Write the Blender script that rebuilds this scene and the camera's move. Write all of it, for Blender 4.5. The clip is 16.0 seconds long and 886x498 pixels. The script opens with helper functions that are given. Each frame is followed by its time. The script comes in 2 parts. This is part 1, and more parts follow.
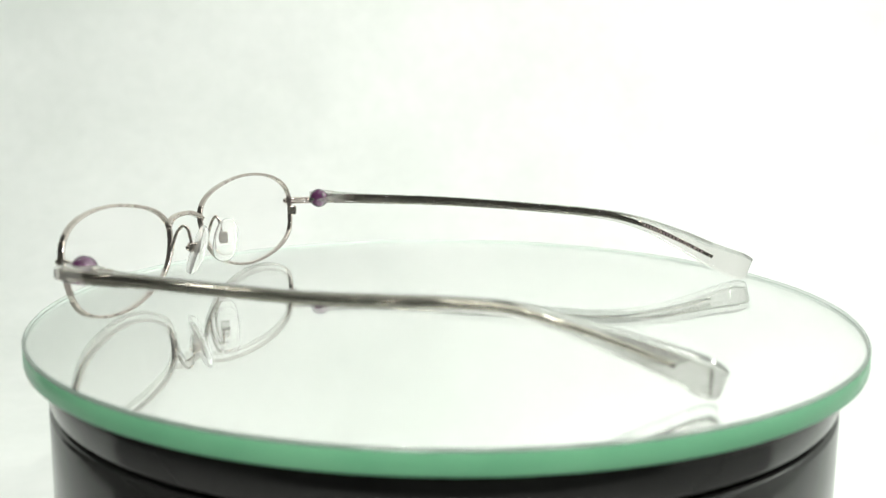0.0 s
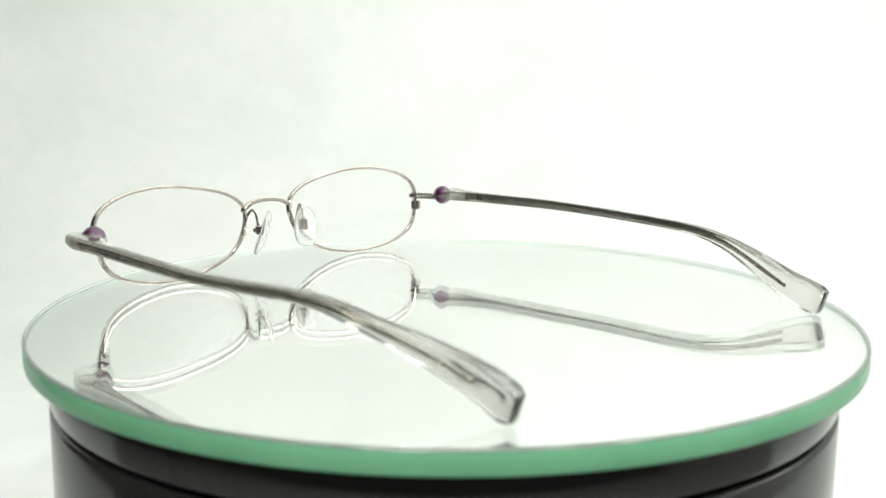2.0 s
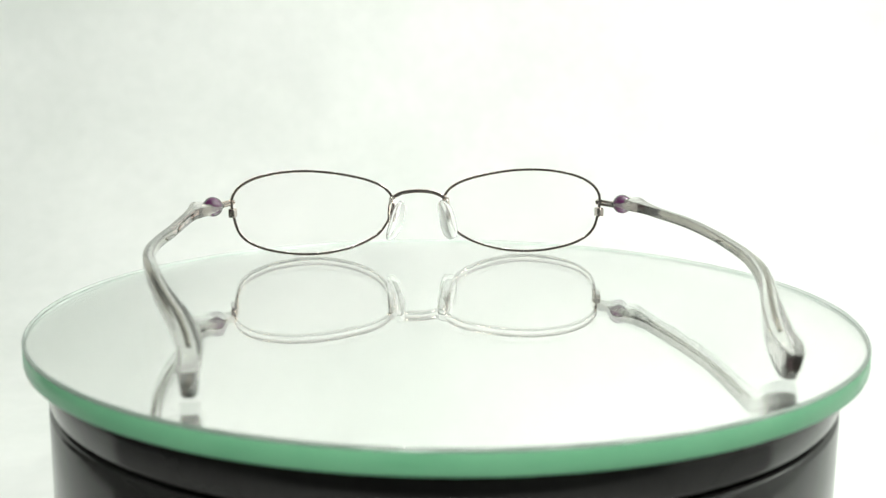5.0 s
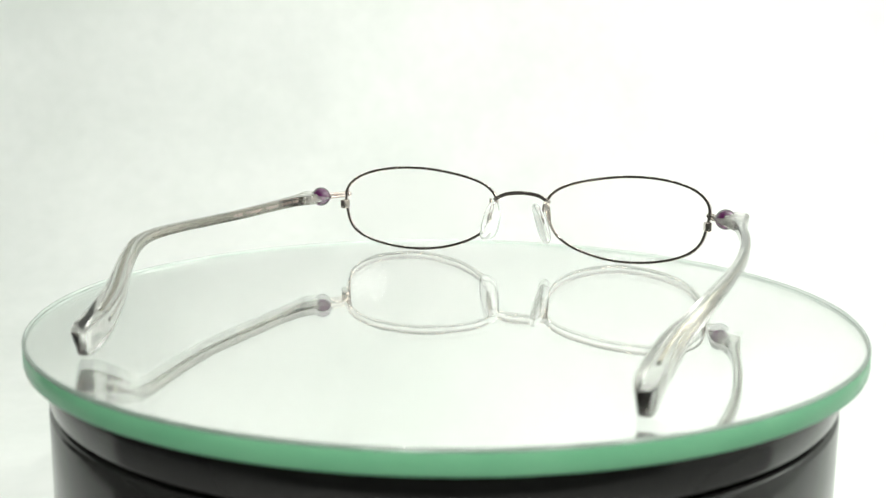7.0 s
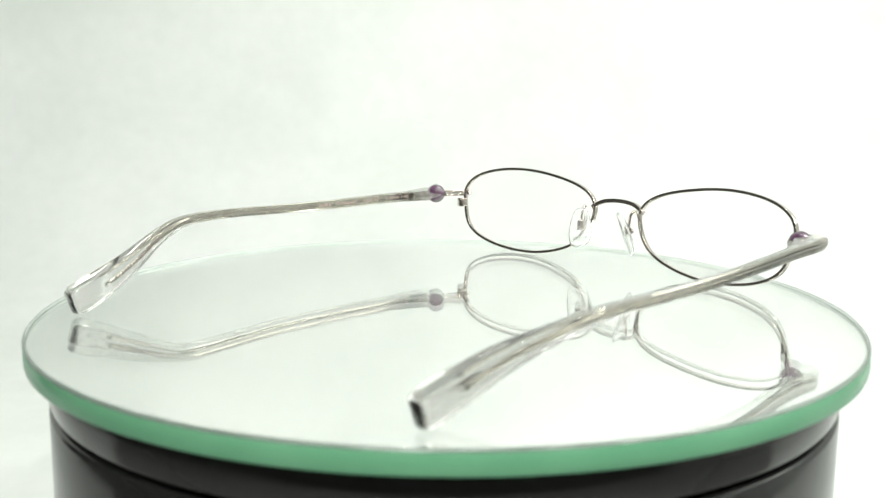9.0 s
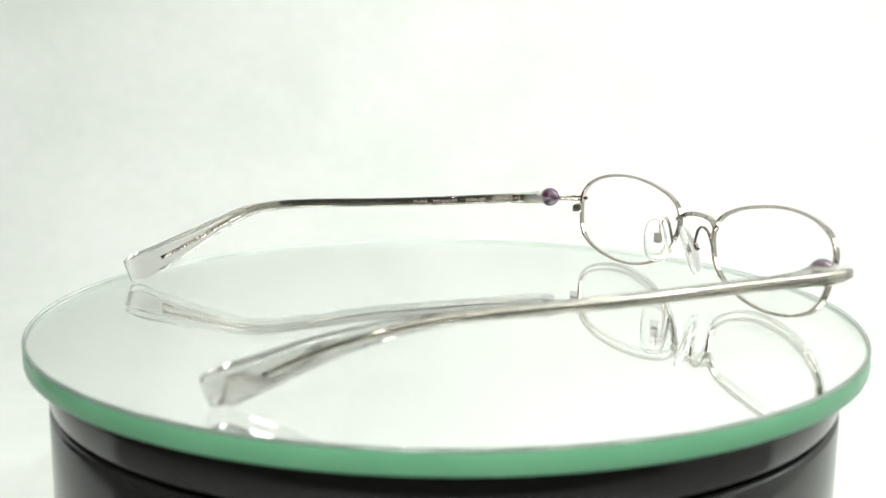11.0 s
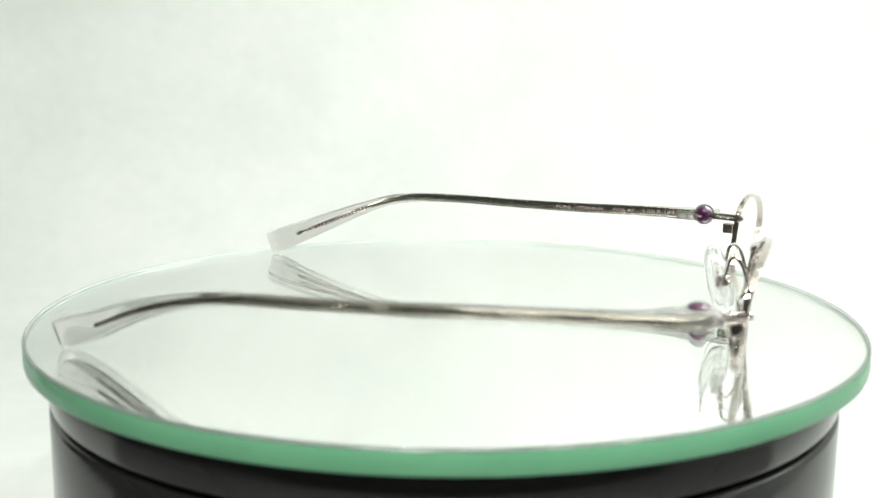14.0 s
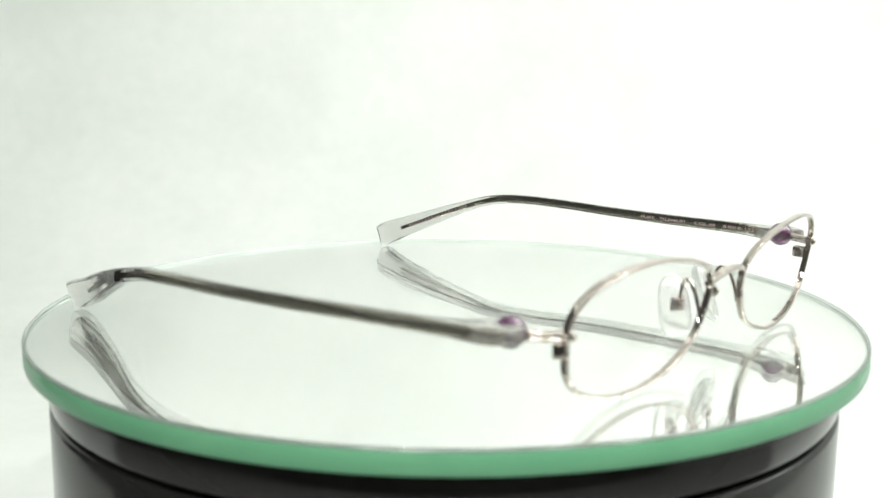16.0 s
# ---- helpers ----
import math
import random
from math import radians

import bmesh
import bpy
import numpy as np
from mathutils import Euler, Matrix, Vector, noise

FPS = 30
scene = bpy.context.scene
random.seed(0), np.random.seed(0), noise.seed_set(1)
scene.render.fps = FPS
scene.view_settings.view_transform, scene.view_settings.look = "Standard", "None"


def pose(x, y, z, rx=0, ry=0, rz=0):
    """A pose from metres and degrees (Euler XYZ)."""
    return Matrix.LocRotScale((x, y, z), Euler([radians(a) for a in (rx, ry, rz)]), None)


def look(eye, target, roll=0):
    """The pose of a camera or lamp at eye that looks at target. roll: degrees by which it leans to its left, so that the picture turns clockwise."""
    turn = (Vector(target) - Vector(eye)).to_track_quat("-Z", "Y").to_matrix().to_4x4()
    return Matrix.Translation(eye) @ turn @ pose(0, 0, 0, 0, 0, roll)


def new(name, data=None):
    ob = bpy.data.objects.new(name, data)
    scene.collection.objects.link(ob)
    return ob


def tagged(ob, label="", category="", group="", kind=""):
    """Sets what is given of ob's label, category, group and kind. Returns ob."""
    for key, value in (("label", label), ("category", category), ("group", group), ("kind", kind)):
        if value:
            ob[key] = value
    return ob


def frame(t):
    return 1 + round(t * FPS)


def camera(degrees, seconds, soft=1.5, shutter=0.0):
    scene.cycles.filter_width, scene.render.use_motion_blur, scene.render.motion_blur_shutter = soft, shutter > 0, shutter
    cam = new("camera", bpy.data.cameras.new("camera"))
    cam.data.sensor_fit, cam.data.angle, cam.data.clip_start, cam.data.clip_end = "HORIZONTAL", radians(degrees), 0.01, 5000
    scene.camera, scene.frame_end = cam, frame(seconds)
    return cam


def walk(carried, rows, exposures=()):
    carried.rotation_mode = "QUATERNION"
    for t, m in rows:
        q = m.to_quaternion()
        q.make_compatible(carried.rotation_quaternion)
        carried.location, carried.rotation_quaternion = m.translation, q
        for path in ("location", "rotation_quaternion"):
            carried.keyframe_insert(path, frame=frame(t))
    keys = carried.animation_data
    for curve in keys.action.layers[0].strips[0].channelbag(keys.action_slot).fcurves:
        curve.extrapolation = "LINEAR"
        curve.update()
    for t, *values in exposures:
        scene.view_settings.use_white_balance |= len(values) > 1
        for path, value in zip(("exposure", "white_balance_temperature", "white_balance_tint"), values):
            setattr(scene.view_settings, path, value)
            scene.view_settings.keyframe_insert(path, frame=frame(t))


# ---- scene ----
GLASS_TOP = 0.100        # height of the glass plate above the paper floor
AXIS_EYE = (0.0, -0.28405, GLASS_TOP + 0.06742)
cam = camera(43.714, 16.0, soft=1.25)
yaw, pitch = radians(0.197), radians(10.355)
aim = Vector(AXIS_EYE) + Vector((-math.sin(yaw) * math.cos(pitch), math.cos(yaw) * math.cos(pitch), -math.sin(pitch)))
EYE = look(AXIS_EYE, aim, 0.412)
walk(cam, [(0.0, EYE), (16.0, EYE)])
cam.data.dof.use_dof = True
cam.data.dof.focus_distance = 0.34
cam.data.dof.aperture_fstop = 19.0


def turn(t):
    """Angle of the turntable in degrees (it turns clockwise seen from above)."""
    return -(-15.6541 + 13.38087 * t - 0.065497 * t * t + 0.0007549 * t ** 3)


# ---- world and lights ----
world = bpy.data.worlds.new("world")
world.use_nodes = True
world.node_tree.nodes["Background"].inputs[0].default_value = (0.9, 1.0, 0.92, 1)
world.node_tree.nodes["Background"].inputs[1].default_value = 0.05
scene.world = world
scene.view_settings.exposure = 0.0


def area_lamp(name, eye, target, size, watts, colour=(1, 1, 1), shape="SQUARE"):
    data = bpy.data.lights.new(name, "AREA")
    data.shape, data.size, data.energy, data.color = shape, size, watts, colour
    ob = new(name, data)
    ob.matrix_world = look(eye, target)
    return ob


area_lamp("tent_top_light", (0.17, 0.0, 0.78), (0.17, 0.30, 0.10), 0.62, 1.7, (0.965, 1.0, 0.935))
area_lamp("tent_side_light", (0.46, 0.12, 0.50), (0.04, 0.44, 0.56), 0.46, 3.0, (0.965, 1.0, 0.935))
for eye in ((-0.12, -0.30, 0.56), (-0.05, -0.355, 0.38), (0.06, -0.33, 0.60), (0.20, -0.33, 0.48), (0.34, -0.24, 0.56), (0.40, 0.02, 0.62), (0.28, 0.18, 0.72)):
    area_lamp("bulb", eye, (0, 0, GLASS_TOP), 0.052, 0.58, (0.975, 1.0, 0.93), "DISK")

for eye in ((-0.30, -0.30, 0.48), (-0.40, -0.06, 0.60), (-0.22, -0.35, 0.36)):
    area_lamp("bulb", eye, (0, 0, GLASS_TOP), 0.030, 0.07, (0.985, 1.0, 0.945), "DISK")

# ---- materials ----


def material(name, colour, rough=0.5, metal=0.0, **more):
    m = bpy.data.materials.new(name)
    m.use_nodes = True
    b = m.node_tree.nodes["Principled BSDF"]
    b.inputs["Base Color"].default_value = (*colour, 1)
    b.inputs["Roughness"].default_value = rough
    b.inputs["Metallic"].default_value = metal
    for key, value in more.items():
        b.inputs[key.replace("_", " ")].default_value = value
    return m


def grain(m, scale, low, high, bump=0.0, bump_scale=None, rough=None, detail=4.0):
    """Uneven colour at two scales between low and high, with a fine relief."""
    n, l = m.node_tree.nodes, m.node_tree.links
    b = n["Principled BSDF"]
    co = n.new("ShaderNodeTexCoord")
    big, fine = n.new("ShaderNodeTexNoise"), n.new("ShaderNodeTexNoise")
    big.inputs["Scale"].default_value, big.inputs["Detail"].default_value = scale, detail
    fine.inputs["Scale"].default_value, fine.inputs["Detail"].default_value = scale * 14, 3.0
    for tex in (big, fine):
        l.new(co.outputs["Object"], tex.inputs["Vector"])
    mix = n.new("ShaderNodeMath")
    mix.operation = "MULTIPLY_ADD"
    mix.inputs[1].default_value = 0.25
    l.new(fine.outputs["Fac"], mix.inputs[0])
    l.new(big.outputs["Fac"], mix.inputs[2])
    ramp = n.new("ShaderNodeValToRGB")
    ramp.color_ramp.elements[0].position, ramp.color_ramp.elements[0].color = 0.42, (*low, 1)
    ramp.color_ramp.elements[1].position, ramp.color_ramp.elements[1].color = 0.82, (*high, 1)
    l.new(mix.outputs[0], ramp.inputs[0])
    l.new(ramp.outputs[0], b.inputs["Base Color"])
    if rough:
        span = n.new("ShaderNodeMapRange")
        span.inputs["To Min"].default_value, span.inputs["To Max"].default_value = rough
        l.new(fine.outputs["Fac"], span.inputs["Value"])
        l.new(span.outputs[0], b.inputs["Roughness"])
    if bump:
        relief = n.new("ShaderNodeTexNoise")
        relief.inputs["Scale"].default_value, relief.inputs["Detail"].default_value = bump_scale, 3.0
        l.new(co.outputs["Object"], relief.inputs["Vector"])
        node = n.new("ShaderNodeBump")
        node.inputs["Strength"].default_value, node.inputs["Distance"].default_value = 1.0, bump
        l.new(relief.outputs["Fac"], node.inputs["Height"])
        l.new(node.outputs[0], b.inputs["Normal"])
    return m


def coated(name, tint, share):
    """Thin clear lens without power: light passes straight, with a faint gloss."""
    m = bpy.data.materials.new(name)
    m.use_nodes = True
    n, l = m.node_tree.nodes, m.node_tree.links
    n.remove(n["Principled BSDF"])
    clear_part, gloss, mix = (n.new(k) for k in ("ShaderNodeBsdfTransparent", "ShaderNodeBsdfGlossy", "ShaderNodeMixShader"))
    clear_part.inputs[0].default_value = (*tint, 1)
    gloss.inputs["Roughness"].default_value = 0.02
    mix.inputs[0].default_value = share
    l.new(clear_part.outputs[0], mix.inputs[1])
    l.new(gloss.outputs[0], mix.inputs[2])
    l.new(mix.outputs[0], n["Material Output"].inputs["Surface"])
    return m


TITANIUM = grain(material("warm_titanium", (0.5, 0.46, 0.43), 0.2, 1.0), 90, (0.54, 0.475, 0.44), (0.64, 0.575, 0.535), 0.00040, 300, (0.03, 0.07))
CORE = grain(material("polished_core", (0.4, 0.38, 0.34), 0.2, 1.0), 60, (0.58, 0.55, 0.49), (0.68, 0.645, 0.58), 0.0, None, (0.03, 0.07))
ACETATE = material("clear_acetate", (0.76, 0.75, 0.735), 0.03, 0.0, Transmission_Weight=1.0, IOR=1.49)
PAD = material("clear_silicone", (0.97, 0.97, 0.965), 0.22, 0.0, Transmission_Weight=0.9, IOR=1.30)
LENS = coated("coated_lens", (1.0, 0.997, 0.998), 0.008)
BEAD = grain(material("purple_bead", (0.2, 0.02, 0.2), 0.04, 0.0, Transmission_Weight=0.12, IOR=1.55), 400, (0.044, 0.004, 0.037), (0.074, 0.007, 0.061))
PLATE = material("clear_plate_glass", (0.993, 1.0, 0.994), 0.0, 0.0, Transmission_Weight=1.0, IOR=1.52)
EDGE = grain(material("green_glass_edge", (0.2, 0.6, 0.34), 0.3, 0.0, Specular_IOR_Level=0.5), 60, (0.22, 0.58, 0.34), (0.27, 0.65, 0.39), 0.0, None, (0.10, 0.20))
CHAMFER = grain(material("grey_green_bevel", (0.2, 0.27, 0.23), 0.3), 80, (0.17, 0.22, 0.19), (0.21, 0.26, 0.23), 0.0, None, (0.12, 0.22))
SILVER = grain(material("mirror_silver", (0.95, 0.98, 0.96), 0.0, 1.0), 30, (0.975, 0.99, 0.98), (0.985, 0.995, 0.985))
BLACK = grain(material("black_gloss_plastic", (0.012, 0.012, 0.012), 0.14), 40, (0.016, 0.016, 0.0155), (0.024, 0.024, 0.023), 0.000004, 2500, (0.09, 0.15))
TENT = grain(material("tent_cloth", (0.6, 0.6, 0.6), 0.9), 6, (0.66, 0.67, 0.66), (0.74, 0.75, 0.74))
# dark tone of the added panels that stand for the unlit room
FRONT = grain(material("dark_room_panel", (0.3, 0.3, 0.29), 0.9), 6, (0.045, 0.045, 0.044), (0.07, 0.07, 0.068))
RIND = grain(material("pale_rim_glass", (0.6, 0.7, 0.65), 0.4), 60, (0.40, 0.46, 0.43), (0.47, 0.53, 0.50))
PAPER = grain(material("white_backdrop_cloth", (0.8, 0.8, 0.8), 0.85), 7, (0.72, 0.745, 0.725), (0.84, 0.85, 0.84), 0.011, 8, None, 6.0)
MILKY = grain(material("milky_acetate", (0.72, 0.70, 0.67), 0.12, 0.0, Transmission_Weight=0.84, IOR=1.45), 300, (0.80, 0.785, 0.76), (0.87, 0.855, 0.83))
INK = material("pale_pink_print", (0.72, 0.54, 0.51), 0.5)
FADED = material("faded_print", (0.34, 0.25, 0.26), 0.5)
SLATE = grain(material("grey_table", (0.3, 0.3, 0.3), 0.8), 2, (0.28, 0.28, 0.28), (0.34, 0.34, 0.335))


def let_through(m, colour, share):
    """Adds light that passes diffusely through a ground surface."""
    n, l = m.node_tree.nodes, m.node_tree.links
    soft, mix = n.new("ShaderNodeBsdfTranslucent"), n.new("ShaderNodeMixShader")
    soft.inputs[0].default_value, mix.inputs[0].default_value = (*colour, 1), share
    l.new(n["Principled BSDF"].outputs[0], mix.inputs[1])
    l.new(soft.outputs[0], mix.inputs[2])
    l.new(mix.outputs[0], n["Material Output"].inputs["Surface"])


let_through(EDGE, (0.44, 0.70, 0.56), 0.32)


def wash_out(m, colour, share):
    """Mixes a share of plain diffuse colour into a surface."""
    n, l = m.node_tree.nodes, m.node_tree.links
    soft, mix = n.new("ShaderNodeBsdfDiffuse"), n.new("ShaderNodeMixShader")
    soft.inputs[0].default_value, mix.inputs[0].default_value = (*colour, 1), share
    l.new(n["Principled BSDF"].outputs[0], mix.inputs[1])
    l.new(soft.outputs[0], mix.inputs[2])
    l.new(mix.outputs[0], n["Material Output"].inputs["Surface"])


# pale diffuse share added so the mirror looks brighter and its reflections washed out
wash_out(SILVER, (0.84, 0.87, 0.82), 0.05)


# ---- mesh helpers ----


def part(name, bm, mat, parent=None, label="", smooth=True):
    """Links a bmesh as one mesh object, under a thing or a part."""
    bmesh.ops.recalc_face_normals(bm, faces=bm.faces)
    mesh = bpy.data.meshes.new(name)
    bm.to_mesh(mesh)
    bm.free()
    mesh.materials.append(mat)
    if smooth:
        for f in mesh.polygons:
            f.use_smooth = True
    ob = new(name, mesh)
    ob.parent = parent
    return tagged(ob, label)


def loft(rings, closed=False, caps=True):
    """A skin over rings of equally many points."""
    bm = bmesh.new()
    rows = [[bm.verts.new(p) for p in ring] for ring in rings]
    n = len(rows[0])
    pairs = list(zip(rows, rows[1:])) + ([(rows[-1], rows[0])] if closed else [])
    for a, b in pairs:
        for i in range(n):
            bm.faces.new((a[i], a[(i + 1) % n], b[(i + 1) % n], b[i]))
    if caps and not closed:
        bm.faces.new(rows[0][::-1])
        bm.faces.new(rows[-1])
    return bm


def lathe(profile, steps=192, closed=False):
    """Turns (radius, height) points about z."""
    rings = []
    for k in range(steps):
        a = 2 * math.pi * k / steps
        rings.append([(r * math.cos(a), r * math.sin(a), z) for r, z in profile])
    bm = bmesh.new()
    rows = [[bm.verts.new(p) for p in ring] for ring in rings]
    n = len(profile)
    for a, b in zip(rows, rows[1:] + rows[:1]):
        for i in range(n if closed else n - 1):
            bm.faces.new((a[i], b[i], b[(i + 1) % n], a[(i + 1) % n]))
    if not closed:
        for i in (0, n - 1):
            bm.faces.new([row[i] for row in rows])
    return bm


def blend(keys, s):
    """Smooth (Hermite) values between rows of (position, value, ...)."""
    xs = [k[0] for k in keys]
    i = min(max(sum(x <= s for x in xs) - 1, 0), len(xs) - 2)
    h = xs[i + 1] - xs[i]
    u = min(max((s - xs[i]) / h, 0.0), 1.0)
    out = []
    for c in range(1, len(keys[0])):
        def slope(j):
            a, b = max(j - 1, 0), min(j + 1, len(xs) - 1)
            return (keys[b][c] - keys[a][c]) / (xs[b] - xs[a])
        p, q = keys[i][c], keys[i + 1][c]
        out.append((2 * u ** 3 - 3 * u ** 2 + 1) * p + (u ** 3 - 2 * u ** 2 + u) * h * slope(i)
                   + (3 * u ** 2 - 2 * u ** 3) * q + (u ** 3 - u ** 2) * h * slope(i + 1))
    return out


def tube(points, radius, sides=10, section=None, closed=False, up=Vector((0, 0, 1))):
    """A wire along points, round or with a section of (sideways, upwards) places."""
    pts = [Vector(p) for p in points]
    rings = []
    n = len(pts)
    for i, p in enumerate(pts):
        a = pts[(i - 1) % n] if closed or i else p
        b = pts[(i + 1) % n] if closed or i < n - 1 else p
        d = (b - a).normalized()
        side = d.cross(up)
        side = side.normalized() if side.length > 1e-4 else d.cross(Vector((1, 0, 0))).normalized()
        top = side.cross(d).normalized()
        outline = section or [(radius * math.cos(2 * math.pi * k / sides), radius * math.sin(2 * math.pi * k / sides)) for k in range(sides)]
        rings.append([p + side * a + top * b for a, b in outline])
    return loft(rings, closed)


def rounded(half_a, half_b, radius):
    """Outline of a bar with flat faces and rounded corners."""
    out = []
    for q in range(4):
        sa, sb = ((1, 1), (-1, 1), (-1, -1), (1, -1))[q]
        ca, cb = sa * (half_a - radius), sb * (half_b - radius)
        arc = [(ca + radius * math.cos(w), cb + radius * math.sin(w)) for w in (math.pi / 2 * (q + k / 3) for k in range(4))]
        lead, tail = (arc[0][0], arc[0][1] - sb * radius * 0.4), (arc[-1][0] - sa * radius * 0.4, arc[-1][1])
        if q % 2:
            lead, tail = (arc[0][0] - sa * radius * 0.4, arc[0][1]), (arc[-1][0], arc[-1][1] - sb * radius * 0.4)
        out += [lead, *arc, tail]
    return out


def dense(outline, count=7):
    """The same outline with more points along its flat faces."""
    out = []
    for k, a in enumerate(outline):
        b = outline[(k + 1) % len(outline)]
        out.append(a)
        if k % 6 == 5:
            out += [(a[0] + (b[0] - a[0]) * j / (count + 1), a[1] + (b[1] - a[1]) * j / (count + 1)) for j in range(1, count + 1)]
    return out


def ball(centre, radius, seg=32, scale=(1, 1, 1)):
    bm = bmesh.new()
    bmesh.ops.create_uvsphere(bm, u_segments=seg, v_segments=seg // 2, radius=radius)
    for v in bm.verts:
        v.co = Vector((v.co.x * scale[0], v.co.y * scale[1], v.co.z * scale[2])) + Vector(centre)
    return bm


def block(centre, size, bevel, turn_z=0.0, turn_x=0.0):
    bm = bmesh.new()
    bmesh.ops.create_cube(bm, size=1)
    bmesh.ops.scale(bm, vec=size, verts=bm.verts)
    bmesh.ops.bevel(bm, geom=bm.edges[:], offset=bevel, segments=3, affect="EDGES", profile=0.5)
    bm.transform(pose(*centre, turn_x, 0, turn_z))
    return bm

# ---- the tent ----
def sweep():
    """White cloth: floor, curve and back in one sheet, with sides and a top, open towards the camera."""
    half, front, back, top, bend = 0.48, -0.03, 0.52, 0.78, 0.22
    line = [(front, 0.0)]
    for k in range(13):
        a = math.pi / 2 * k / 12
        line.append((back - bend + bend * math.sin(a), bend - bend * math.cos(a)))
    line.append((back, top))
    bm = bmesh.new()
    inner = [[bm.verts.new((x, y, z)) for y, z in line] for x in (-half, half)]
    outer = [[bm.verts.new((x, y + 0.01 * (z > 0.1), z - 0.01 * (z < 0.3))) for y, z in line] for x in (-half, half)]
    for i in range(len(line) - 1):
        bm.faces.new((inner[0][i], inner[1][i], inner[1][i + 1], inner[0][i + 1]))
        bm.faces.new((outer[0][i], outer[0][i + 1], outer[1][i + 1], outer[1][i]))
    return bm


tagged(part("backdrop", sweep(), PAPER), "white cloth sweep behind and under the turntable, faintly creased", "backdrop", kind="structure")
tagged(part("wall_left", block((-0.492, 0.376, 0.39), (0.01, 0.308, 0.80), 0.001), TENT, smooth=False), "white cloth side of the light tent", "wall", kind="structure")
# added panel, out of view: keeps the left side dark in the metal's reflections
tagged(part("dark_panel_left", block((-0.492, -0.0795, 0.39), (0.01, 0.599, 0.80), 0.001), FRONT, smooth=False), "unseen dark panel standing for the dark room at the tent's open left side", "wall", kind="structure")
tagged(part("wall_right", block((0.492, 0.075, 0.39), (0.01, 0.91, 0.80), 0.001), TENT, smooth=False), "white cloth side of the light tent", "wall", kind="structure")
# added unseen panel in place of the dark room behind the camera
tagged(part("dark_panel_front", block((0, -0.375, 0.39), (0.97, 0.01, 0.80), 0.001), FRONT, smooth=False), "unseen dark panel standing for the dark room at the tent's open front", "wall", kind="structure")
tagged(part("ceiling", block((0, 0.075, 0.796), (0.99, 0.91, 0.01), 0.001), TENT, smooth=False), "white cloth top of the light tent", "ceiling", kind="structure")
tagged(part("table", block((0, 0.07, -0.031), (1.1, 1.05, 0.036), 0.003), SLATE, smooth=False), "plain grey table under the light tent", "table", kind="structure")

# ---- turntable and mirror plate ----
R, THICK = 0.105, 0.0055
stand = tagged(new("turntable"), "glossy black round turntable base with a groove", "turntable")
stand.location = (-0.0004, 0, 0)
BR = 0.0995
body_top = GLASS_TOP - 0.0158
part("body", lathe([(BR - 0.004, 0.0), (BR, 0.002), (BR, body_top - 0.0023), (BR - 0.0003, body_top - 0.0016), (BR - 0.0012, body_top - 0.0011), (BR - 0.003, body_top - 0.0010)]), BLACK, stand)
part("spindle", lathe([(BR - 0.0045, body_top - 0.0012), (BR - 0.0044, body_top - 0.0011), (BR - 0.0044, body_top), (BR - 0.0045, body_top + 0.0001)]), BLACK, stand)
rotor = part("rotating_top", lathe([(BR - 0.003, body_top - 0.0002), (BR - 0.0010, body_top + 0.0001), (BR - 0.0002, body_top + 0.0006), (BR, body_top + 0.0012),
                                    (BR, GLASS_TOP - THICK - 0.0018), (BR - 0.0003, GLASS_TOP - THICK - 0.0011), (BR - 0.001, GLASS_TOP - THICK - 0.0008)]), BLACK, stand)

plate = tagged(new("mirror_plate"), "round silvered glass plate with a green ground edge", "mirror")
plate.location.z = GLASS_TOP
clear = part("glass", lathe([(R - 0.0009, -THICK + 0.0006), (R - 0.00069, -THICK + 0.0010), (R - 0.00069, -0.00006), (R - 0.00073, 0.0)], 256), PLATE, plate, "clear polished glass", smooth=False)
clear.visible_shadow = False
clear.data.materials.append(RIND)
for face in clear.data.polygons:                  # the ground side wall, seen through the glass
    if abs(face.normal.z) < 0.2:
        face.material_index = 1
part("silvering", lathe([(R - 0.0009, -THICK + 0.0002), (R - 0.0008, -THICK + 0.0003), (R - 0.0008, -THICK + 0.0005), (R - 0.0009, -THICK + 0.00055)], 256), SILVER, plate, "silver mirror coating", smooth=False)
part("ground_edge", lathe([(R - 0.00064, -THICK + 0.0001), (R - 0.0001, -THICK + 0.0003), (R, -THICK + 0.0008), (R, -0.00078), (R - 0.00004, -0.0007), (R - 0.00064, -0.0007)], 256, True), EDGE, plate, "green ground glass edge")

part("chamfer", lathe([(R - 0.0007, -0.00068), (R - 0.00004, -0.00068), (R - 0.00006, -0.00056), (R - 0.0005, -0.00008), (R - 0.0007, -0.00002)], 256, True), CHAMFER, plate, "grey-green bevel of the plate's rim")

# ---- the eyeglasses: worked out in millimetres, bridge at x = 0, temples towards +y ----
glasses = tagged(new("eyeglasses"), "open eyeglasses with thin warm titanium rims, purple beads and clear temples", "eyeglasses")
glasses.location.z = GLASS_TOP - 0.00035
SEAT = pose(-0.05423, 0.03575, 0, 0, 0, -122.352) @ Matrix.Diagonal((0.001, 0.001, 0.001, 1))

UNSEAT = SEAT.inverted()


def fitted(name, bm, mat, parent, label="", smooth=True):
    bm.transform(SEAT)
    return part(name, bm, mat, parent, label, smooth)


RIM_C = (33.5, 14.45)


def front_y(x, z, side):
    """Depth of the curved, slightly raked front; the two halves differ a little, as bent frames do."""
    return -11.9 - 0.35 * side + (0.07 - 0.009 * side) * (x - 35) + (-0.157 + 0.014 * side) * (z - 15) + 1.46 * ((x - 35) / 25) ** 2


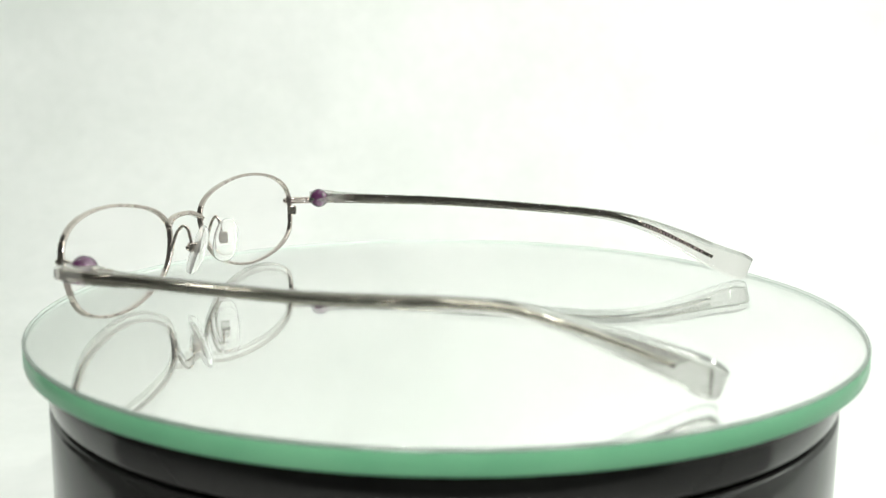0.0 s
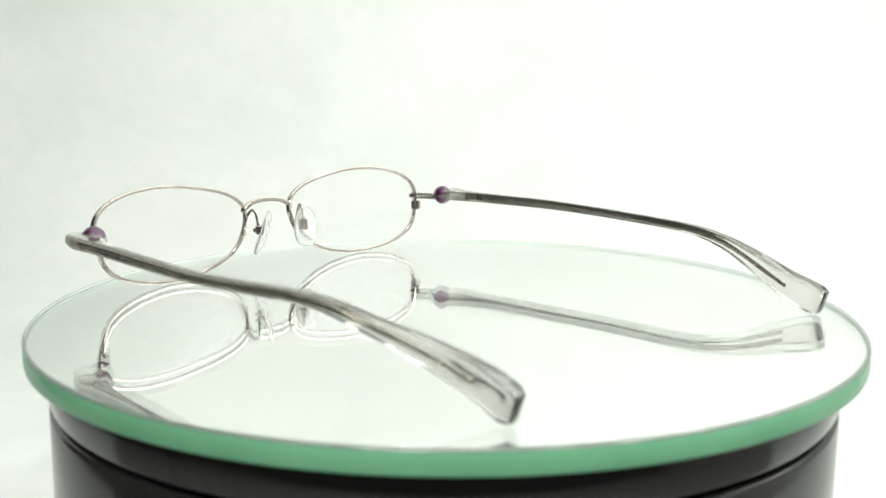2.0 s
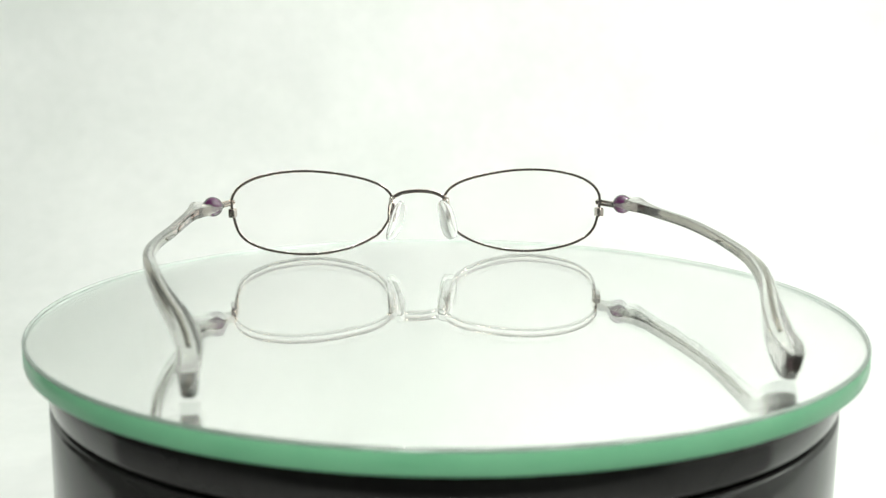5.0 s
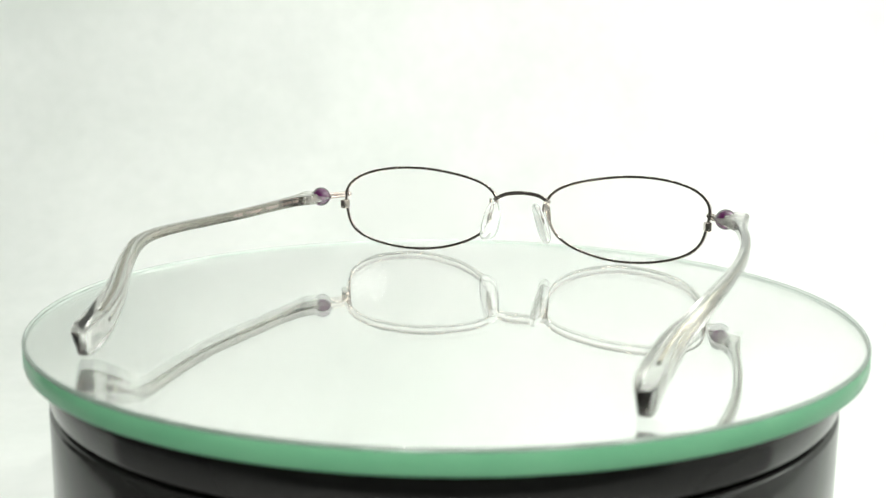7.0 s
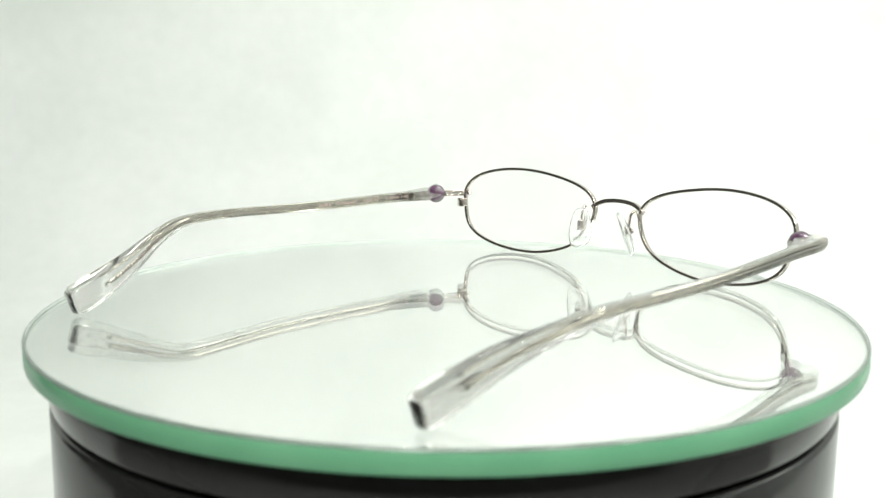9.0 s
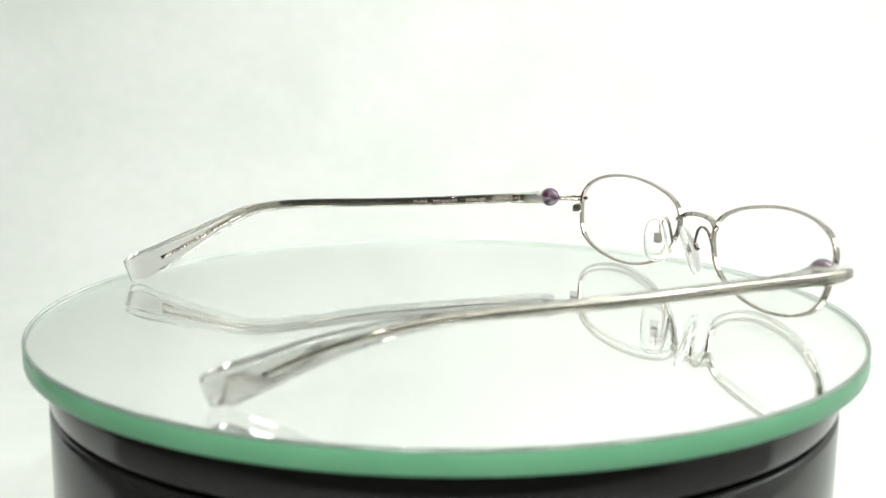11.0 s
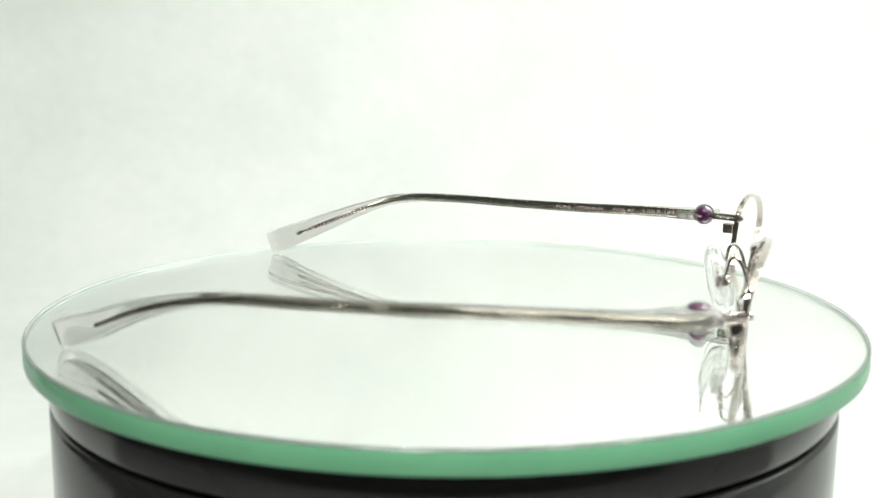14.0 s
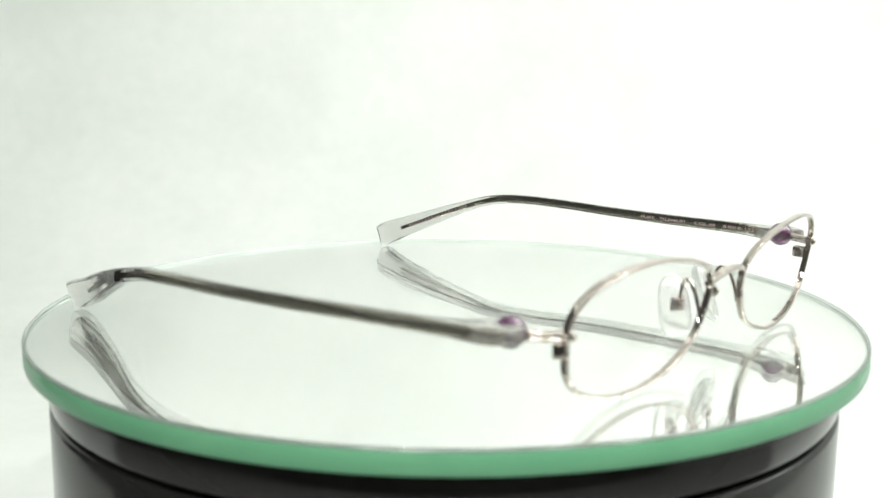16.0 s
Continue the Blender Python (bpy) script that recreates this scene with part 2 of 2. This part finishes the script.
def front_normal(x, z, side):
    """Direction out of the back of the front, across its curve and rake."""
    return Vector((side * (front_y(x - 0.5, z, side) - front_y(x + 0.5, z, side)), 1, front_y(x, z - 0.5, side) - front_y(x, z + 0.5, side))).normalized()


def rim_point(a, side, inset=0.0):
    r = (1.0178 + 0.058 * math.cos(a) + 0.0254 * math.sin(a) + 0.0014 * math.cos(2 * a) + 0.0018 * math.sin(2 * a)
         - 0.021 * math.cos(3 * a) + 0.0311 * math.sin(3 * a) - 0.0279 * math.cos(4 * a) - 0.0064 * math.sin(4 * a)
         - 0.0031 * math.cos(5 * a) + 0.0029 * math.sin(5 * a) - 0.0095 * math.cos(6 * a))
    x, z = RIM_C[0] + (26 * r - inset) * math.cos(a), RIM_C[1] + (13.3 * r - inset) * math.sin(a)
    return Vector((side * x, front_y(x, z, side), z))


RIM_SECTION = rounded(0.45, 0.74, 0.17)


def rim(side):
    n, rings = 160, []
    for k in range(n):
        a = 2 * math.pi * k / n
        p = rim_point(a, side)
        d = (rim_point(a + 0.01, side) - rim_point(a - 0.01, side)).normalized()
        depth = front_normal(abs(p.x), p.z, side)
        depth = (depth - d * depth.dot(d)).normalized()
        out = d.cross(depth)
        rings.append([p + out * a + depth * b for a, b in RIM_SECTION])
    return loft(rings, True)


def lens(side):
    n = 72
    bm = bmesh.new()
    faces = []
    for off in (-0.2, 0.2):
        grid = [[bm.verts.new(Vector((side * RIM_C[0], front_y(RIM_C[0], RIM_C[1], side) + off, RIM_C[1])))]]
        for m in range(1, 9):
            ring = []
            for k in range(n):
                q = rim_point(2 * math.pi * k / n, side, 0.05)
                x = RIM_C[0] + (abs(q.x) - RIM_C[0]) * m / 8
                z = RIM_C[1] + (q.z - RIM_C[1]) * m / 8
                ring.append(bm.verts.new((side * x, front_y(x, z, side) + off, z)))
            grid.append(ring)
        for k in range(n):
            bm.faces.new((grid[0][0], grid[1][k], grid[1][(k + 1) % n]))
            for m in range(1, 8):
                bm.faces.new((grid[m][k], grid[m + 1][k], grid[m + 1][(k + 1) % n], grid[m][(k + 1) % n]))
        faces.append(grid[-1])
    for k in range(n):
        bm.faces.new((faces[0][k], faces[0][(k + 1) % n], faces[1][(k + 1) % n], faces[1][k]))
    return bm


# temple: position along y, centre x, centre z, half width, half height
SIZES = [(-4.2, 1.5, 1.3), (-2, 3.0, 1.6), (2, 3.6, 1.65), (6, 3.0, 1.55), (12, 1.8, 1.5), (20, 1.35, 1.5), (40, 1.25, 1.4), (60, 1.25, 1.3), (90, 1.35, 1.3),
         (100, 1.5, 1.5), (110, 1.65, 1.9), (120, 2.05, 2.6), (130, 2.3, 3.3), (136.8, 2.25, 3.8), (138.4, 2.0, 3.5)]
LINES = {1: [(-4.2, 70.9, 18.4), (-2, 69.4, 18.3), (2, 68.9, 18.1), (6, 69.6, 18.0), (12, 70.8, 18.0), (20, 71.7, 18.0), (40, 73.3, 18.0), (60, 75.0, 18.3), (75, 75.1, 18.9), (90, 73.9, 19.2), (100, 71.9, 18.3),
             (110, 68.6, 15.2), (120, 64.3, 11.2), (130, 61.5, 7.2), (136.8, 61.3, 4.3), (138.4, 61.2, 3.9)],
         -1: [(-4.2, 70.8, 18.3), (-2, 69.3, 18.2), (2, 68.8, 18.0), (6, 69.4, 17.8), (12, 70.5, 17.7), (20, 71.3, 17.7), (40, 73.2, 17.8), (60, 73.5, 17.5), (75, 72.6, 17.2), (90, 71.0, 16.8), (100, 69.4, 15.9),
              (110, 67.1, 13.8), (120, 63.8, 10.6), (130, 61.4, 6.6), (136.8, 60.6, 4.1), (138.4, 60.5, 3.8)]}


def temple_at(y, side):
    (x, z), (w, h) = blend(LINES[side], y), blend(SIZES, y)
    return Vector((side * x, y, z)), w, h


def temple_frame(y, side):
    p, w, h = temple_at(y, side)
    d = (temple_at(min(y + 0.6, 138.4), side)[0] - temple_at(max(y - 0.6, -4.2), side)[0]).normalized()
    side_v = d.cross(Vector((0, 0, 1))).normalized()
    return p, w, h, d, side_v, side_v.cross(d).normalized()


def sleeve(side):
    ys = [-4.2, -4.1] + [-4.0 + 0.25 * k for k in range(33)] + [4.6, 5.2, 6, 7, 8, 9.5, 11, 14, 18] + list(range(22, 90, 4)) + list(range(90, 132, 2)) + [132, 134, 135.5, 136.6, 137.4, 138.0, 138.3, 138.4]
    rings = []
    for y in ys:
        p, w, h, d, sv, up = temple_frame(y, side)
        if y > 128:                                    # one tip is slightly longer
            p = p + Vector((d.x, d.y, 0)) * ((1.7 if side < 0 else 0.6) * (y - 128) / 10.4)
        if y > 124:                                    # the end face stands nearly upright
            f = min((y - 124) / 12, 1)
            up = (up * (1 - f) + Vector((0, 0.30, 0.95)) * f).normalized()
        if y > 134.4:                                  # rounded end
            k = math.sqrt(1 - 0.6 * ((y - 134.4) / 4.0) ** 2)
            w, h = w * k, h * (0.55 + 0.45 * k)
        keel = 0.2 * min(max((y - 112) / 16, 0), 1)    # the tip narrows downwards
        if y < -3.2:
            k = math.sqrt(1 - 0.55 * ((-3.2 - y) / 1.0) ** 2)
            w, h = w * k, h * k
        outline = dense(rounded(w, h, min(0.5, 0.45 * min(w, h))))
        rings.append([p + sv * (q * (1 + keel * r / h)) + up * r for q, r in outline])
    hub = Vector((side * 65.6, 0, BEAD_Z[side]))
    for ring in rings:                                 # a hollow that holds the outer half of the bead
        for k, q in enumerate(ring):
            off = q - hub
            if off.length < 3.18:
                ring[k] = q + Vector((side * (math.sqrt(3.18 ** 2 - off.y ** 2 - off.z ** 2) - side * off.x), 0, 0))
    return loft(rings)


BEAD_Z = {1: 18.5, -1: 17.8}
ROD_Z = {1: 18.4, -1: 17.2}
NUB_Y = {1: -10.8, -1: -9.7}
CORE_HALF = [(-4.0, 0.95), (-2.0, 1.12), (5, 1.15), (12, 1.12), (30, 1.08), (60, 1.0), (92, 0.92), (110, 0.72), (129.6, 0.55)]


def core_frame(y, side):
    """Middle of the metal core: near the outer wall of the clear sleeve, in its middle towards the tip."""
    p, w, h, d, sv, up = temple_frame(y, side)
    inner = sv if sv.x * side < 0 else -sv
    f = min(max((112 - y) / 20, 0), 1)
    return p - inner * (max(w - 0.95, 0) * f), d, inner, up, blend(CORE_HALF, y)[0]


def core(side):
    rings = []
    for y in [-3.2 + k * 1.328 for k in range(101)]:
        p, d, inner, up, half = core_frame(y, side)
        rings.append([p + inner * (0.36 * a) + up * (half * b) for a, b in [(1, 0.8), (0.7, 1)] + [(0.2 - 2.3 * math.cos(q), math.sin(q)) for q in (math.pi * k / 20 for k in range(9, -10, -1))] + [(0.7, -1), (1, -0.8)]])
    return loft(rings)


def blade(side):
    """The thin front of the clear temple, which tapers into the slot of the bead."""
    keys = [(0.7, 62.45, 0.28), (1.3, 62.5, 0.4), (2.2, 62.9, 0.58), (4, 64.1, 0.85), (6, 65.9, 1.1), (8, 67.5, 1.2)]
    rings = []
    for k in range(31):
        y = 0.7 + 7.3 * k / 30
        x, h = blend(keys, y)
        low = BEAD_Z[side] - 0.15 + (blend(LINES[side], y)[1] - BEAD_Z[side] + 0.15) * min(max(y / 8, 0), 1)
        rings.append([(side * (x + 0.75 + a), y, low + b) for a, b in rounded(0.75, h, 0.2)])
    return loft(rings)


def pad(side):
    """Clear oval nose pad, leaning on its arm."""
    bm = bmesh.new()
    bmesh.ops.create_uvsphere(bm, u_segments=32, v_segments=20, radius=1)
    for v in bm.verts:
        x, y, z = v.co
        ease = lambda q: math.copysign(abs(q) ** 0.8, q)
        v.co = (1.3 * ease(x) - 0.45 * (1 - z * z), 3.5 * ease(y) * (1 - 0.14 * z), 7.0 * ease(z))
    bm.transform(pose(side * 8.3, -4.3, 12.7, -4, side * -20, side * -38))
    return bm


def add_side(side):
    """Rim, lens, pad, end piece, bead and temple of one side."""
    fitted("rim", rim(side), TITANIUM, glasses)
    glass = fitted("lens", lens(side), LENS, glasses, "clear lens", smooth=False)
    glass.visible_shadow = False
    nose = fitted("nose_pad", pad(side), PAD, glasses, "clear silicone nose pad")
    arm = [(9.7, -11.3, 11.2), (9.9, -10.7, 14.0), (9.7, -9.6, 17.2), (9.2, -8.0, 19.2), (8.8, -6.7, 18.5), (8.6, -6.2, 16.6), (8.5, -5.9, 14.9), (8.4, -5.8, 13.6)]
    path = [Vector((side * q[0], q[1], q[2])) for q in (blend([(i, *a) for i, a in enumerate(arm)], s * 7 / 28) for s in range(29))]
    fitted("pad_arm", tube(path, 0.45, 10, up=Vector((1, 0, 0))), TITANIUM, glasses)
    fitted("pad_box", block((side * 8.4, -5.7, 13.4), (2.1, 2.0, 2.6), 0.35, side * -38), TITANIUM, nose)
    fitted("pad_plate", block((side * 8.05, -4.75, 13.2), (0.7, 2.4, 3.2), 0.34, side * -38), TITANIUM, nose)
    fitted("screw", ball((side * 9.2, -6.5, 13.3), 0.75, 16), TITANIUM, nose)
    # end piece: two thin rods from the rim, through the bead and into the clear temple
    a, b = Vector((60.0, NUB_Y[side] + 0.2, ROD_Z[side])), Vector((68.8, 5.2, ROD_Z[side] - 0.1))
    for off in (-0.55, 0.55):
        pts = [Vector((side * (a.x + (b.x - a.x) * s / 8), a.y + (b.y - a.y) * s / 8, a.z + (b.z - a.z) * s / 8 + off * (1 if s < 7 else 0.4))) for s in range(9)]
        fitted("rod", tube(pts, 0.52, 10), TITANIUM, glasses)
    fitted("end_cap", ball((side * 60.0, NUB_Y[side], ROD_Z[side]), 0.85, 18, (1, 0.9, 1)), TITANIUM, glasses)
    fitted("hinge", block((side * 59.9, -7.2, ROD_Z[side] - 3.0), (2.0, 3.0, 2.9), 0.4, side * -20), TITANIUM, glasses)
    fitted("bead", ball((side * 65.6, 0, BEAD_Z[side]), 3.1, 48), BEAD, glasses, "glossy translucent purple bead")
    # no hole is cut: the slot's inner shade is a black block
    fitted("bead_slot_shade", block((side * 63.05, -1.25, BEAD_Z[side] - 0.15), (1.2, 2.3, 0.9), 0.25, side * 22), BLACK, glasses, "black block that stands for the shade in the bead's slot, where the rods enter")
    fitted("bead_blade", blade(side), MILKY, glasses, "pale clear blade of the temple set in the bead")
    arm_part = fitted("temple", sleeve(side), ACETATE, glasses, "clear acetate temple with a flared tip")
    arm_part.data.materials.append(MILKY)
    for face in arm_part.data.polygons:               # the thick front end round the bead is less clear
        if (UNSEAT @ face.center).y < 4.2:
            face.material_index = 1
    fitted("core_wire", core(side), CORE, arm_part, "grey metal core inside the clear temple")
    return arm_part


def bridge():
    keys = [(-9.3, -12.2, 18.3), (-8.2, -12.7, 19.2), (-5.2, -13.4, 20.5), (0, -13.7, 21.0), (5.2, -13.4, 20.5), (8.2, -12.7, 19.2), (9.3, -12.2, 18.3)]
    pts = [Vector((-9.3 + 18.6 * s / 32, *blend(keys, -9.3 + 18.6 * s / 32))) for s in range(33)]
    return tube(pts, 0.6, section=rounded(0.75, 0.66, 0.22), up=Vector((0, -0.16, 1)))


def lettering(text, y_start, y_end, side, parent, height=0.85):
    """Print on the inner face of the core, read from the tip towards the hinge."""
    curve = bpy.data.curves.new("print", "FONT")
    curve.body, curve.size, curve.extrude = text, 1.0, 0.0
    tmp = bpy.data.objects.new("print", curve)
    scene.collection.objects.link(tmp)
    bpy.context.view_layer.update()
    mesh = bpy.data.meshes.new_from_object(tmp.evaluated_get(bpy.context.evaluated_depsgraph_get()))
    bpy.data.objects.remove(tmp)
    xs, zs = [v.co.x for v in mesh.vertices], [v.co.y for v in mesh.vertices]
    x0, x1, z0, z1 = min(xs), max(xs), min(zs), max(zs)
    bm = bmesh.new()
    bm.from_mesh(mesh)
    ret = bmesh.ops.extrude_face_region(bm, geom=bm.faces[:])
    for v in ret["geom"]:
        if isinstance(v, bmesh.types.BMVert):
            v.co.z = 0.05
    for v in bm.verts:
        y = y_start + (y_end - y_start) * (v.co.x - x0) / (x1 - x0)
        p, d, inner, up, half = core_frame(y, side)
        v.co = p + inner * (0.365 + v.co.z) + up * (((v.co.y - z0) / (z1 - z0) - 0.5) * height)
    return fitted("print", bm, INK, parent, "pale print on the metal core", smooth=False)


def square(y_start, y_end, side, parent):
    """The small open square printed between lens width and bridge."""
    bm = bmesh.new()
    for a0, a1, b0, b1 in ((0, 1, -1, -0.7), (0, 1, 0.7, 1), (0, 0.2, -0.7, 0.7), (0.8, 1, -0.7, 0.7)):
        vs = []
        for q in (0.0, 0.05):
            for a, b in ((a0, b0), (a1, b0), (a1, b1), (a0, b1)):
                p, d, inner, up, half = core_frame(y_start + (y_end - y_start) * a, side)
                vs.append(bm.verts.new(p + inner * (0.365 + q) + up * (b * 0.42)))
        for f in ((0, 1, 2, 3), (7, 6, 5, 4), (0, 4, 5, 1), (1, 5, 6, 2), (2, 6, 7, 3), (3, 7, 4, 0)):
            bm.faces.new([vs[i] for i in f])
    return fitted("print", bm, INK, parent, "pale print on the metal core", smooth=False)


def bars(y_start, y_end, count, side, parent):
    """Unreadable print near the tip, as plain bars."""
    step = (y_end - y_start) / count
    for k in range(count):
        y = y_start + step * (k + 0.4)
        p, d, inner, up, half = core_frame(y, side)
        bm = bmesh.new()
        vs = [bm.verts.new(p + inner * (0.365 + q) + d * (a * 0.32) + up * (b * 0.45)) for q in (0, 0.05) for a, b in ((-1, -1), (1, -1), (1, 1), (-1, 1))]
        for f in ((0, 1, 2, 3), (7, 6, 5, 4), (0, 4, 5, 1), (1, 5, 6, 2), (2, 6, 7, 3), (3, 7, 4, 0)):
            bm.faces.new([vs[i] for i in f])
        fitted("print_bar", bm, FADED, parent, smooth=False)


left_temple = add_side(1)
right_temple = add_side(-1)
fitted("bridge", bridge(), TITANIUM, glasses)
lettering("PURE", 46.0, 41.3, 1, left_temple)
lettering("TITANIUM", 39.6, 31.2, 1, left_temple)
lettering("COL.07", 28.0, 21.2, 1, left_temple)
lettering("51", 18.8, 16.9, 1, left_temple)
square(16.5, 15.5, 1, left_temple)
lettering("18-142", 15.1, 8.6, 1, left_temple)
bars(108, 127, 18, 1, left_temple)
bars(108, 127, 18, -1, right_temple)


def motions():
    times = [k * 0.5 for k in range(33)]
    for thing in (glasses, plate, rotor):
        walk(thing, [(t, Matrix.Translation(thing.location) @ pose(0, 0, 0, 0, 0, turn(t))) for t in times])


motions()
